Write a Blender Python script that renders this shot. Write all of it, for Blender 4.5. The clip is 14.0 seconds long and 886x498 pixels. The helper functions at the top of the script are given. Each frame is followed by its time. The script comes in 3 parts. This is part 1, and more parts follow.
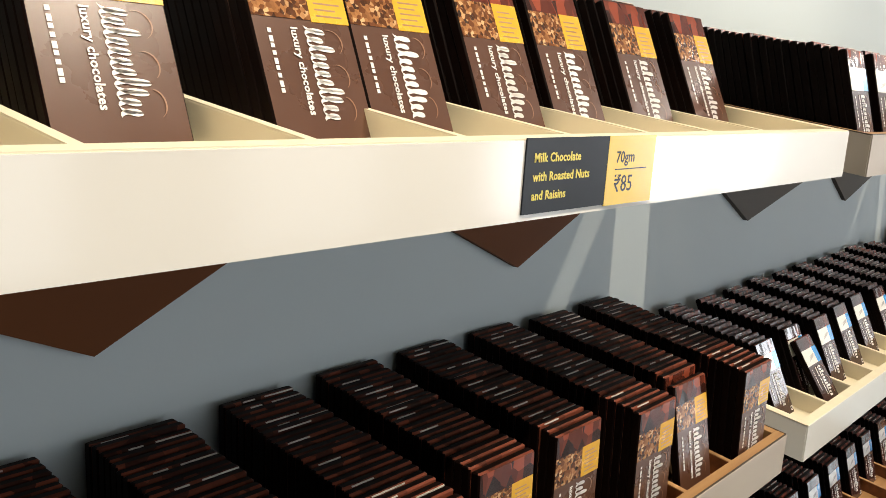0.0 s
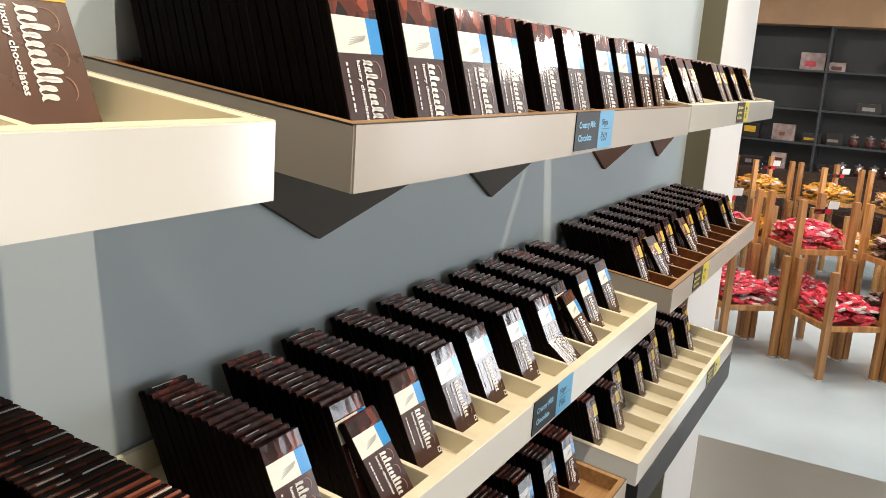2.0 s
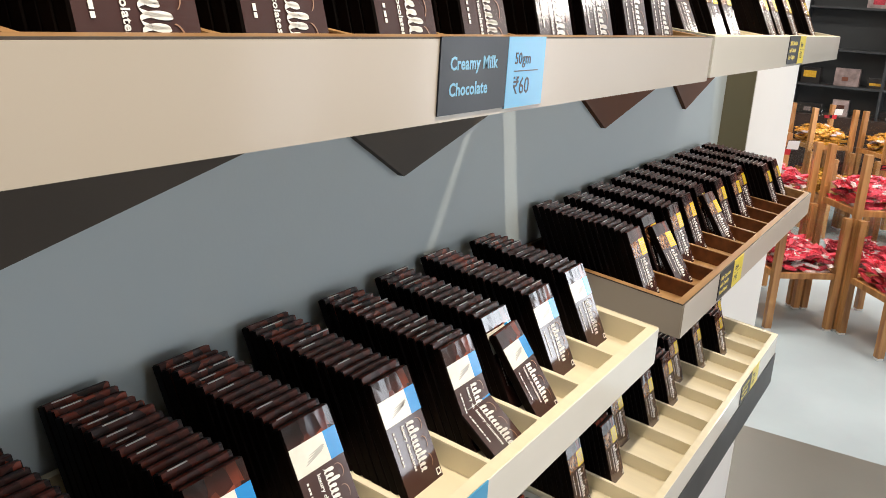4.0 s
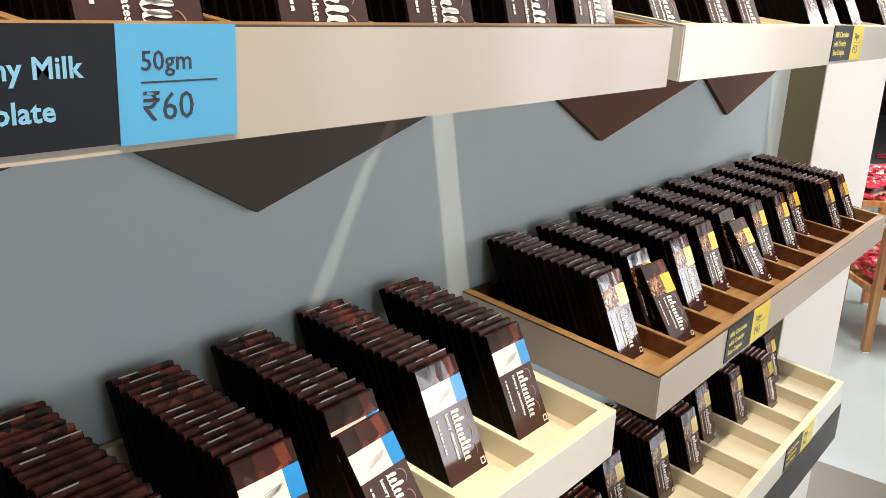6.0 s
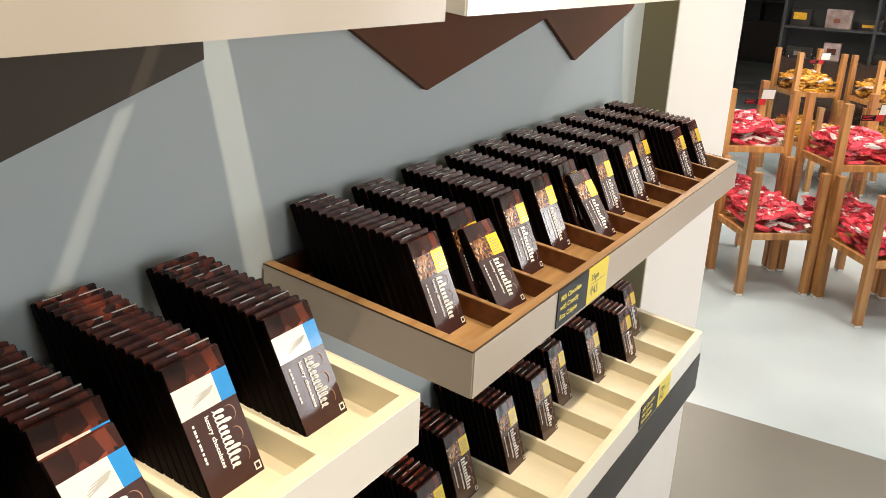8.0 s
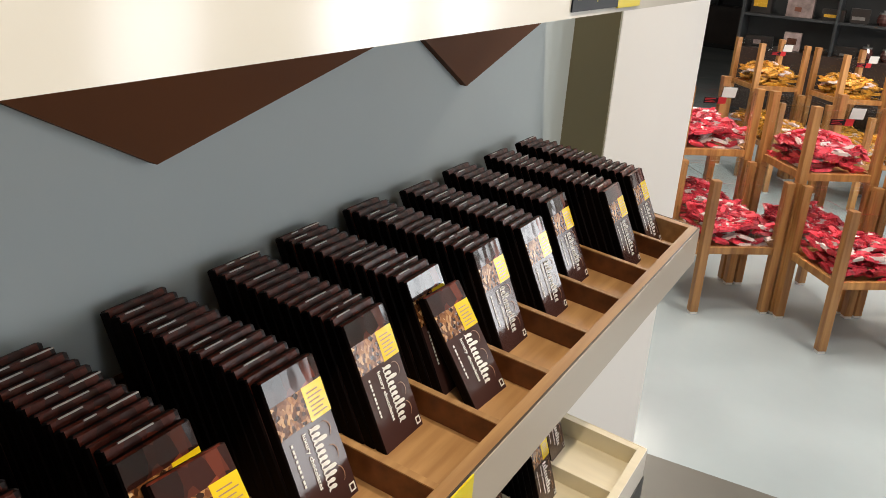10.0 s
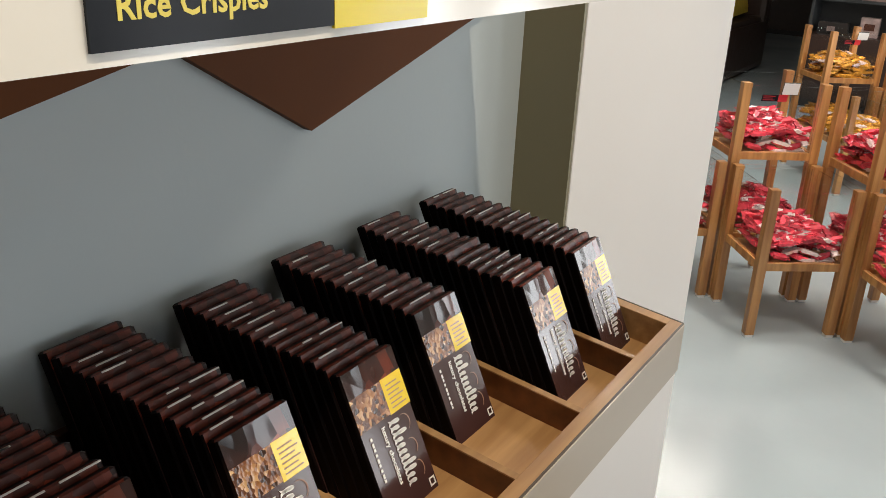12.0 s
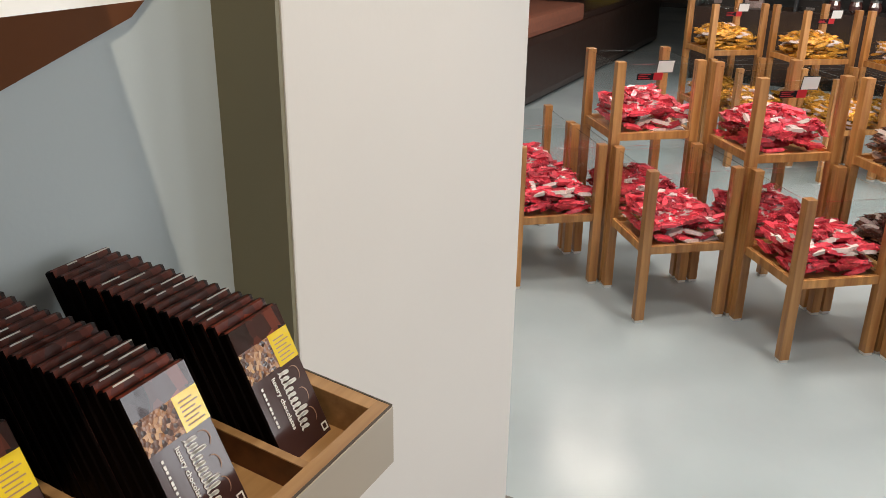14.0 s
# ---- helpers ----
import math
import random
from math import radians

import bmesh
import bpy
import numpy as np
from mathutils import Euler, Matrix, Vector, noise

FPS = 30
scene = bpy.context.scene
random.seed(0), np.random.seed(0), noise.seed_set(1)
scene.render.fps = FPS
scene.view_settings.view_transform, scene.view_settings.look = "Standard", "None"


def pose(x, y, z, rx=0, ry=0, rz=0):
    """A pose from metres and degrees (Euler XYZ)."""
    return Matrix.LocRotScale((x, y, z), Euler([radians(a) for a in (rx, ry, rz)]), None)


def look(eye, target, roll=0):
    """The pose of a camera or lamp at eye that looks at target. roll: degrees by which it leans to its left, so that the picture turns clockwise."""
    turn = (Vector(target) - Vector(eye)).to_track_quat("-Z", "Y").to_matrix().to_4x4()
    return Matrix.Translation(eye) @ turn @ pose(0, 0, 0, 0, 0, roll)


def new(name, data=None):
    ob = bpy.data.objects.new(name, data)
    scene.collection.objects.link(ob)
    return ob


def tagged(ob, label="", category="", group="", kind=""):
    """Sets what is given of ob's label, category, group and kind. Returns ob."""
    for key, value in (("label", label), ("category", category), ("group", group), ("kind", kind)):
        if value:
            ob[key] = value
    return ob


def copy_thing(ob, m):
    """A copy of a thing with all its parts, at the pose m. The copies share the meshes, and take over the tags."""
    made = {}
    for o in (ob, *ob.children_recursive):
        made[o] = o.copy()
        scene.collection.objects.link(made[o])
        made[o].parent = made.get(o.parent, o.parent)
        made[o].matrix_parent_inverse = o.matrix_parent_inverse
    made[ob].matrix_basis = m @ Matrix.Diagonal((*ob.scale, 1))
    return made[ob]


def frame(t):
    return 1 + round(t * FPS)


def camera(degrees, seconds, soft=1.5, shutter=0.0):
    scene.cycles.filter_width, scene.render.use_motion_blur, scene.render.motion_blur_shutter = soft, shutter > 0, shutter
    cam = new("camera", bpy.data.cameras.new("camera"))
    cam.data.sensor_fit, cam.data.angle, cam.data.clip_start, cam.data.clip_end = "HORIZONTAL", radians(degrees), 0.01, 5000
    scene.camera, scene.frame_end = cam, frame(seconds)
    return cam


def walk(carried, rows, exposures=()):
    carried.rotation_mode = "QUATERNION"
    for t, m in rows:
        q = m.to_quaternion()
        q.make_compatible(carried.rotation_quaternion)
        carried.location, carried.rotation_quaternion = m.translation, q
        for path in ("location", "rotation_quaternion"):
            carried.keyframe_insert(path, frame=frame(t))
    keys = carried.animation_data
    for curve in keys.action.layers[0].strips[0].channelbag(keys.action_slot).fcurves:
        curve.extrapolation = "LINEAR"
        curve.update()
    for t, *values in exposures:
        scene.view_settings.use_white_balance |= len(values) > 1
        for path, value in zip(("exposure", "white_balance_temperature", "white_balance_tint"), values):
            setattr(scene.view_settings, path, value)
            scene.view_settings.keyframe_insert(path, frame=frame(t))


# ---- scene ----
cam = camera(54.2, 14.0, soft=0.6)
PATH = [
    (0, (-0.011, -0.012, 1.711), (-1.309, 1.453, 1.303), 3.8),
    (0.5, (-0.01, 0.08, 1.716), (-1.189, 1.635, 1.277), 4.8),
    (1, (0.04, 0.212, 1.706), (-1.092, 1.793, 1.239), 3.6),
    (1.5, (0.059, 0.356, 1.692), (-0.974, 2.005, 1.226), 2.6),
    (2, (0.021, 0.545, 1.716), (-0.877, 2.281, 1.292), 4.1),
    (2.5, (-0.004, 0.661, 1.708), (-0.888, 2.4, 1.266), 1.9),
    (3, (0.009, 0.786, 1.709), (-0.928, 2.489, 1.239), 1.9),
    (3.2, (-0.001, 0.852, 1.701), (-0.945, 2.544, 1.207), 3.1),
    (5.3, (-0.081, 1.301, 1.685), (-1.113, 2.902, 1.077), 3.3),
    (5.5, (-0.055, 1.337, 1.688), (-1.138, 2.904, 1.078), 3.8),
    (6, (-0.009, 1.389, 1.687), (-1.176, 2.911, 1.119), 2.9),
    (6.5, (-0.044, 1.382, 1.686), (-1.139, 2.967, 1.146), 3.8),
    (7, (-0.082, 1.374, 1.693), (-1.064, 3.02, 1.121), 4.4),
    (7.5, (-0.035, 1.432, 1.688), (-1.034, 3.051, 1.072), 3.3),
    (8, (0.012, 1.536, 1.669), (-0.943, 3.167, 1.015), 2.8),
    (8.5, (-0.07, 1.697, 1.675), (-0.866, 3.39, 0.969), 7.1),
    (8.7, (-0.107, 1.747, 1.678), (-0.85, 3.462, 0.966), 5.8),
    (10.8, (-0.134, 2.21, 1.667), (-1.05, 3.847, 0.974), 4.0),
    (11, (-0.159, 2.245, 1.665), (-1.041, 3.893, 0.954), 5.0),
    (11.5, (-0.17, 2.346, 1.646), (-1.064, 3.981, 0.917), 3.0),
    (12, (-0.132, 2.453, 1.662), (-1.121, 4.034, 0.938), 2.8),
    (12.5, (-0.092, 2.484, 1.666), (-1.092, 4.076, 0.983), 5.6),
    (13, (-0.127, 2.494, 1.677), (-1.003, 4.154, 0.986), 3.9),
    (13.5, (-0.156, 2.575, 1.656), (-0.942, 4.272, 0.947), 2.1),
    (14, (-0.049, 2.717, 1.661), (-0.885, 4.373, 0.913), 0.8),
]
walk(cam, [(t, look(eye, target, roll)) for t, eye, target, roll in PATH],
     exposures=[(0, -0.64, 6400, 11), (3.0, -0.66, 6350, 11), (5.5, -0.56, 6350, 12), (7.5, -0.46, 6750, 11), (8.5, -0.54, 6800, 12), (11.0, -1.06, 6550, 11), (12.5, -1.04, 6550, 11), (14.0, -1.06, 6600, 12)])

# ---- light ----
world = bpy.data.worlds.new("world")
scene.world = world
world.use_nodes = True
wn = world.node_tree.nodes
sky = wn.new("ShaderNodeTexSky")
sky.sky_type, sky.sun_disc, sky.sun_elevation, sky.sun_rotation = "NISHITA", False, radians(48), radians(60)
world.node_tree.links.new(sky.outputs[0], wn["Background"].inputs[0])
wn["Background"].inputs[1].default_value = 0.12


def area(name, m, sx, sy, power, color=(1, 1, 1)):
    lamp = bpy.data.lights.new(name, "AREA")
    lamp.shape, lamp.size, lamp.size_y, lamp.energy, lamp.color = "RECTANGLE", sx, sy, power, color
    ob = new(name, lamp)
    ob.matrix_world = m
    return ob


def spot(name, eye, target, power, degrees, color=(1, 0.87, 0.67)):
    lamp = bpy.data.lights.new(name, "SPOT")
    lamp.energy, lamp.color, lamp.spot_size, lamp.spot_blend, lamp.shadow_soft_size = power, color, radians(degrees), 0.6, 0.016
    ob = new(name, lamp)
    ob.matrix_world = look(eye, target)
    return ob


WINDOWS = [(-2.6, -0.6), (0.2, 2.2), (3.2, 4.6), (6.0, 6.95), (8.45, 9.9), (10.6, 11.8)]  # along the wall of windows at x = 4.2
for (wy0, wy1), watts in zip(WINDOWS, (8, 44, 20, 60, 130, 90)):
    area("window_daylight", look((4.12, (wy0 + wy1) / 2, 1.5), (0, (wy0 + wy1) / 2, 1.3)), wy1 - wy0 - 0.1, 2.2, watts, (0.92, 0.965, 1.0))
SPOTS = [(0.30, -0.08), (0.30, 0.90), (0.30, 1.79), (0.30, 2.86)]
for sx_, sy_ in SPOTS:
    spot("ceiling_spot_lamp", (sx_, sy_, 2.93), (-0.42, sy_, 1.3), 124, 80)
# unseen overhead fill, added to brighten the bins, far floor and shelving
for px_, py_ in ((0.9, 5.3), (-0.9, 5.5), (-0.5, 7.0), (1.6, 7.4), (-1.8, 9.3), (1.0, 9.3)):
    area("added_overhead_fill", look((px_, py_, 3.06), (px_, py_ + 0.001, 0)), 0.58, 0.58, 66, (1, 0.93, 0.82))

# ---- materials ----
def mat(name, color, rough=0.5, metal=0.0, coat=0.0, vary=0.0, scale=8.0, bump=0.0, bscale=60.0, second=None, rand=0.0, island=0.0, stretch=(1, 1, 1)):
    m = bpy.data.materials.new(name)
    m.use_nodes = True
    n, l = m.node_tree.nodes, m.node_tree.links
    b = n["Principled BSDF"]
    b.inputs["Base Color"].default_value = (*color, 1)
    b.inputs["Roughness"].default_value = rough
    b.inputs["Metallic"].default_value = metal
    b.inputs["Coat Weight"].default_value = coat
    b.inputs["Coat Roughness"].default_value = 0.12
    tc = n.new("ShaderNodeTexCoord")
    mp = n.new("ShaderNodeMapping")
    mp.inputs["Scale"].default_value = stretch
    l.new(tc.outputs["Object"], mp.inputs[0])
    col = None
    if vary or second:
        t1 = n.new("ShaderNodeTexNoise")
        t1.inputs["Scale"].default_value, t1.inputs["Detail"].default_value = scale, 6
        l.new(mp.outputs[0], t1.inputs["Vector"])
        ramp = n.new("ShaderNodeValToRGB")
        lo = second or tuple(c * (1 - vary) for c in color)
        hi = color if second else tuple(min(1, c * (1 + vary)) for c in color)
        ramp.color_ramp.elements[0].color, ramp.color_ramp.elements[1].color = (*lo, 1), (*hi, 1)
        ramp.color_ramp.elements[0].position, ramp.color_ramp.elements[1].position = 0.3, 0.7
        l.new(t1.outputs["Fac"], ramp.inputs[0])
        col = ramp.outputs[0]
        rr = n.new("ShaderNodeMapRange")
        rr.inputs[3].default_value, rr.inputs[4].default_value = max(0.02, rough - 0.07), min(1, rough + 0.09)
        l.new(t1.outputs["Fac"], rr.inputs[0])
        l.new(rr.outputs[0], b.inputs["Roughness"])
    if rand or island:
        hs = n.new("ShaderNodeHueSaturation")
        if col:
            l.new(col, hs.inputs["Color"])
        else:
            hs.inputs["Color"].default_value = (*color, 1)
        info = n.new("ShaderNodeObjectInfo") if rand else n.new("ShaderNodeNewGeometry")
        k = rand or island
        mr = n.new("ShaderNodeMapRange")
        mr.inputs[3].default_value, mr.inputs[4].default_value = 1 - k, 1 + k
        l.new(info.outputs["Random" if rand else "Random Per Island"], mr.inputs[0])
        l.new(mr.outputs[0], hs.inputs["Value"])
        col = hs.outputs[0]
    if col:
        l.new(col, b.inputs["Base Color"])
    if bump:
        t2 = n.new("ShaderNodeTexNoise")
        t2.inputs["Scale"].default_value, t2.inputs["Detail"].default_value = bscale, 4
        l.new(mp.outputs[0], t2.inputs["Vector"])
        bp = n.new("ShaderNodeBump")
        bp.inputs["Strength"].default_value, bp.inputs["Distance"].default_value = bump, 0.002
        l.new(t2.outputs["Fac"], bp.inputs["Height"])
        l.new(bp.outputs[0], b.inputs["Normal"])
    return m


def cells(name, stops, scale, rough=0.25, coat=0.4, bump=0.5, stretch=(1, 1, 1)):
    """A printed picture of broken pieces: cells coloured through a ramp."""
    m = bpy.data.materials.new(name)
    m.use_nodes = True
    n, l = m.node_tree.nodes, m.node_tree.links
    b = n["Principled BSDF"]
    b.inputs["Roughness"].default_value, b.inputs["Coat Weight"].default_value = rough, coat
    tc, mp = n.new("ShaderNodeTexCoord"), n.new("ShaderNodeMapping")
    mp.inputs["Scale"].default_value = stretch
    l.new(tc.outputs["Object"], mp.inputs[0])
    v = n.new("ShaderNodeTexVoronoi")
    v.inputs["Scale"].default_value = scale
    l.new(mp.outputs[0], v.inputs["Vector"])
    ramp = n.new("ShaderNodeValToRGB")
    el = ramp.color_ramp.elements
    el[0].position, el[1].position = stops[0][0], stops[-1][0]
    el[0].color, el[1].color = (*stops[0][1], 1), (*stops[-1][1], 1)
    for p, c in stops[1:-1]:
        e = el.new(p)
        e.color = (*c, 1)
    sep = n.new("ShaderNodeSeparateColor")
    l.new(v.outputs["Color"], sep.inputs[0])
    l.new(sep.outputs[0], ramp.inputs[0])
    l.new(ramp.outputs[0], b.inputs["Base Color"])
    bp = n.new("ShaderNodeBump")
    bp.inputs["Strength"].default_value, bp.inputs["Distance"].default_value = bump, 0.001
    l.new(v.outputs["Distance"], bp.inputs["Height"])
    l.new(bp.outputs[0], b.inputs["Normal"])
    return m


def wood(name, dark, light, rough=0.45, scale=(40, 3, 40), coat=0.1, rand=0.15):
    m = mat(name, light, rough, coat=coat, second=dark, scale=1.0, stretch=scale, bump=0.15, bscale=2.0, rand=rand)
    return m


M_WALL = mat("painted_wall_blue_grey", (0.505, 0.562, 0.578), 0.6, vary=0.04, scale=1.5, bump=0.05, bscale=180)
M_COLUMN = mat("white_column_paint", (0.80, 0.765, 0.735), 0.5, vary=0.02, scale=2, bump=0.05, bscale=140)
M_OLIVE = mat("olive_taupe_laminate", (0.20, 0.175, 0.105), 0.4, vary=0.05, scale=3)
M_PLASTER = mat("room_plaster", (0.62, 0.60, 0.57), 0.7, vary=0.04, scale=1.2)
M_CEIL = mat("ceiling_paint", (0.75, 0.74, 0.72), 0.8, vary=0.03, scale=1)
M_ZIG_BROWN = mat("zigzag_brown_laminate", (0.125, 0.040, 0.010), 0.6, vary=0.1, scale=5)
M_ZIG_TAUPE = mat("zigzag_taupe_laminate", (0.088, 0.072, 0.058), 0.6, vary=0.1, scale=5)
M_CREAM = mat("cream_laminate", (0.82, 0.785, 0.72), 0.12, coat=0.5, vary=0.025, scale=4)
M_CREAM_IN = mat("cream_board_inside", (0.78, 0.70, 0.52), 0.45, vary=0.05, scale=9, stretch=(1, 6, 1))
M_BEIGE = mat("beige_laminate", (0.46, 0.395, 0.32), 0.35, coat=0.2, vary=0.03, scale=4)
M_PLY = wood("plywood_edge", (0.27, 0.135, 0.05), (0.43, 0.245, 0.10), 0.5, (90, 6, 90))
M_WOODIN = wood("wood_veneer_inside", (0.075, 0.021, 0.006), (0.17, 0.055, 0.015), 0.4, (60, 5, 60))
M_EDGE = mat("dark_edge_line", (0.05, 0.035, 0.025), 0.5)
M_DARK = mat("black_base_board", (0.02, 0.019, 0.018), 0.5, vary=0.1)
M_FLOOR_FAR = mat("pale_epoxy_floor", (0.40, 0.46, 0.485), 0.22, vary=0.13, scale=0.9, bump=0.05, bscale=3)
M_FLOOR_NEAR = mat("grey_olive_floor", (0.125, 0.118, 0.10), 0.32, vary=0.08, scale=2.5, bump=0.05, bscale=40)
M_BIN = wood("bin_oak_varnish", (0.29, 0.11, 0.03), (0.60, 0.30, 0.10), 0.33, (30, 30, 2.5), 0.25, 0.2)
# carton sides and backs: shade between rows put into the colour, below real print
M_CARTON = mat("shaded_dark_carton", (0.0034, 0.0014, 0.0010), 0.5, vary=0.25, scale=60, rand=0.3)
M_CARTON_RED = mat("shaded_brown_carton", (0.0048, 0.0018, 0.0012), 0.5, vary=0.25, scale=60, rand=0.3)
# painted highlight: pale colour for the glints along carton top edges
M_EDGE_GLINT = mat("pale_carton_edge_glint", (0.55, 0.50, 0.46), 0.4, vary=0.2, scale=90)
M_FACE = mat("carton_face_mauve_brown", (0.058, 0.027, 0.025), 0.12, coat=0.2, vary=0.06, scale=25)
M_FACE_A = mat("carton_face_milk_brown", (0.100, 0.044, 0.026), 0.28, coat=0.3, vary=0.06, scale=25)
M_CHUNKS = cells("chocolate_chunk_print", [(0, (0.018, 0.007, 0.005)), (0.4, (0.055, 0.014, 0.009)), (0.75, (0.15, 0.033, 0.018)), (1, (0.28, 0.06, 0.03))], 95, rough=0.07, coat=0.1, bump=0.15, stretch=(1, 1, 0.55))
M_TOPS = cells("carton_top_print", [(0, (0.014, 0.005, 0.004)), (0.4, (0.07, 0.014, 0.008)), (0.7, (0.17, 0.03, 0.015)), (1, (0.32, 0.06, 0.028))], 110, rough=0.28, coat=0.05, bump=0.8)
M_TOPS_NUT = cells("milk_carton_top_print", [(0, (0.02, 0.008, 0.006)), (0.5, (0.065, 0.018, 0.010)), (1, (0.17, 0.045, 0.024))], 60, rough=0.30, coat=0.0, bump=0.6)
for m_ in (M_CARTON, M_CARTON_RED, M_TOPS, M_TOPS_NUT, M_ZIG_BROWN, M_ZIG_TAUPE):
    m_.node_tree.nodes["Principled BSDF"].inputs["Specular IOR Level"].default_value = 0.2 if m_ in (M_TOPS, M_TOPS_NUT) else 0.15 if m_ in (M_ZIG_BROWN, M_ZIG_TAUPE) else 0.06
M_NUTS = cells("nut_print", [(0, (0.03, 0.012, 0.006)), (0.45, (0.16, 0.055, 0.018)), (0.8, (0.38, 0.17, 0.06)), (1, (0.62, 0.40, 0.2))], 330, rough=0.13, coat=0.2, bump=0.3)
M_POUR = mat("milk_pour_print", (0.74, 0.72, 0.66), 0.15, coat=0.4, vary=0.07, scale=70)
M_GREY_PRINT = mat("grey_pour_shade", (0.42, 0.41, 0.38), 0.25, coat=0.4)
M_BLUE = mat("blue_print", (0.015, 0.24, 0.62), 0.14, coat=0.5, vary=0.06, scale=40)
M_YELLOW = mat("yellow_print", (0.80, 0.58, 0.015), 0.14, coat=0.5, vary=0.06, scale=40)
M_GOLD = mat("amber_print", (0.72, 0.40, 0.03), 0.25, coat=0.4, vary=0.08, scale=40)
M_WHITE = mat("white_print", (0.82, 0.80, 0.77), 0.35)
M_SWIRL = mat("tan_swirl_print", (0.33, 0.18, 0.11), 0.35)
M_TAG_BLACK = mat("black_glossy_tag", (0.010, 0.012, 0.017), 0.32, coat=0.08, vary=0.15, scale=30)
M_TAG_BLUE = mat("tag_blue", (0.07, 0.37, 0.66), 0.3, coat=0.2, vary=0.03, scale=20)
M_TAG_YELLOW = mat("tag_yellow", (0.82, 0.66, 0.01), 0.3, coat=0.2, vary=0.03, scale=20)
M_TAG_AMBER = mat("tag_amber", (0.82, 0.57, 0.06), 0.3, coat=0.3, vary=0.05, scale=20)
M_TAG_BLACK.node_tree.nodes["Principled BSDF"].inputs["Specular IOR Level"].default_value = 0.15
M_TXT_BLUE = mat("pale_blue_lettering", (0.22, 0.50, 0.72), 0.4)
M_TXT_YELLOW = mat("yellow_lettering", (0.80, 0.66, 0.12), 0.4)
M_TXT_DARK = mat("dark_lettering", (0.02, 0.025, 0.04), 0.4)
M_RED_CANDY = mat("red_wrapper", (0.68, 0.055, 0.085), 0.22, coat=0.5, vary=0.3, scale=70, island=0.5)
M_WHITE_CANDY = mat("pale_wrapper", (0.80, 0.64, 0.62), 0.2, coat=0.4, vary=0.1, scale=70, island=0.2)
M_ORANGE_CANDY = mat("amber_wrapper", (0.66, 0.31, 0.045), 0.25, coat=0.4, vary=0.3, scale=70, island=0.5)
M_BROWN_CANDY = mat("brown_wrapper", (0.10, 0.035, 0.022), 0.22, coat=0.4, vary=0.3, scale=70, island=0.5)
M_SHELF = mat("charcoal_shelving", (0.030, 0.032, 0.034), 0.45, vary=0.12, scale=3)
M_BROWN_LEATHER = mat("dark_brown_leather", (0.035, 0.017, 0.012), 0.38, vary=0.2, scale=12, bump=0.2, bscale=90)
M_RUST = mat("rust_fabric", (0.20, 0.065, 0.035), 0.7, vary=0.12, scale=20)
M_CUSHION = mat("yellow_cushion", (0.55, 0.40, 0.03), 0.8, vary=0.1, scale=30)
M_FRAME = mat("window_frame_grey", (0.12, 0.12, 0.125), 0.4, metal=0.3, vary=0.05)
M_BRONZE = mat("warm_soffit_wood", (0.36, 0.20, 0.10), 0.5, vary=0.15, scale=3)


def glassy(name, tint, rough=0.02):
    m = bpy.data.materials.new(name)
    m.use_nodes = True
    b = m.node_tree.nodes["Principled BSDF"]
    b.inputs["Base Color"].default_value = (*tint, 1)
    b.inputs["Roughness"].default_value = rough
    b.inputs["Transmission Weight"].default_value = 1
    b.inputs["IOR"].default_value = 1.12
    return m


M_ACRYLIC = glassy("clear_acrylic", (0.93, 0.95, 0.95))


# ---- mesh helpers ----
def mesh_of(name, bm, mats):
    me = bpy.data.meshes.new(name)
    bm.normal_update()
    bm.to_mesh(me)
    bm.free()
    for m in mats if isinstance(mats, (list, tuple)) else [mats]:
        me.materials.append(m)
    return me


def part(name, bm, material, parent=None, label="", m=None):
    ob = new(name, bm if isinstance(bm, bpy.types.Mesh) else mesh_of(name, bm, material))
    if parent:
        ob.parent = parent
    if m:
        ob.matrix_basis = m
    return tagged(ob, label)


def thing(name, m, label, category, group="", kind=""):
    ob = new(name)
    ob.empty_display_size = 0.05
    ob.matrix_basis = m
    return tagged(ob, label, category, group, kind)


def box(x0, x1, y0, y1, z0, z1, bevel=0.0, bm=None, mi=0):
    bm = bm or bmesh.new()
    vs = [bm.verts.new(p) for p in ((x0, y0, z0), (x1, y0, z0), (x1, y1, z0), (x0, y1, z0), (x0, y0, z1), (x1, y0, z1), (x1, y1, z1), (x0, y1, z1))]
    fs = [bm.faces.new([vs[i] for i in q]) for q in ((3, 2, 1, 0), (4, 5, 6, 7), (0, 1, 5, 4), (1, 2, 6, 5), (2, 3, 7, 6), (3, 0, 4, 7))]
    for f in fs:
        f.material_index = mi
    if bevel:
        bmesh.ops.bevel(bm, geom=list({e for f in fs for e in f.edges}), offset=bevel, segments=2, affect="EDGES", profile=0.7)
    return bm


def slab(outline, axis, a, b, bevel=0.0):
    """A flat outline (two numbers a point) given a thickness from a to b along the axis."""
    bm = bmesh.new()
    put = {"x": lambda u, v, w: (w, u, v), "y": lambda u, v, w: (u, w, v), "z": lambda u, v, w: (u, v, w)}[axis]
    lo = [bm.verts.new(put(u, v, a)) for u, v in outline]
    hi = [bm.verts.new(put(u, v, b)) for u, v in outline]
    k = len(outline)
    bm.faces.new(lo[::-1])
    bm.faces.new(hi)
    for i in range(k):
        bm.faces.new((lo[i], lo[(i + 1) % k], hi[(i + 1) % k], hi[i]))
    bmesh.ops.recalc_face_normals(bm, faces=bm.faces)
    if bevel:
        bmesh.ops.bevel(bm, geom=bm.edges[:], offset=bevel, segments=1, affect="EDGES")
    return bm


TEXTS = {}


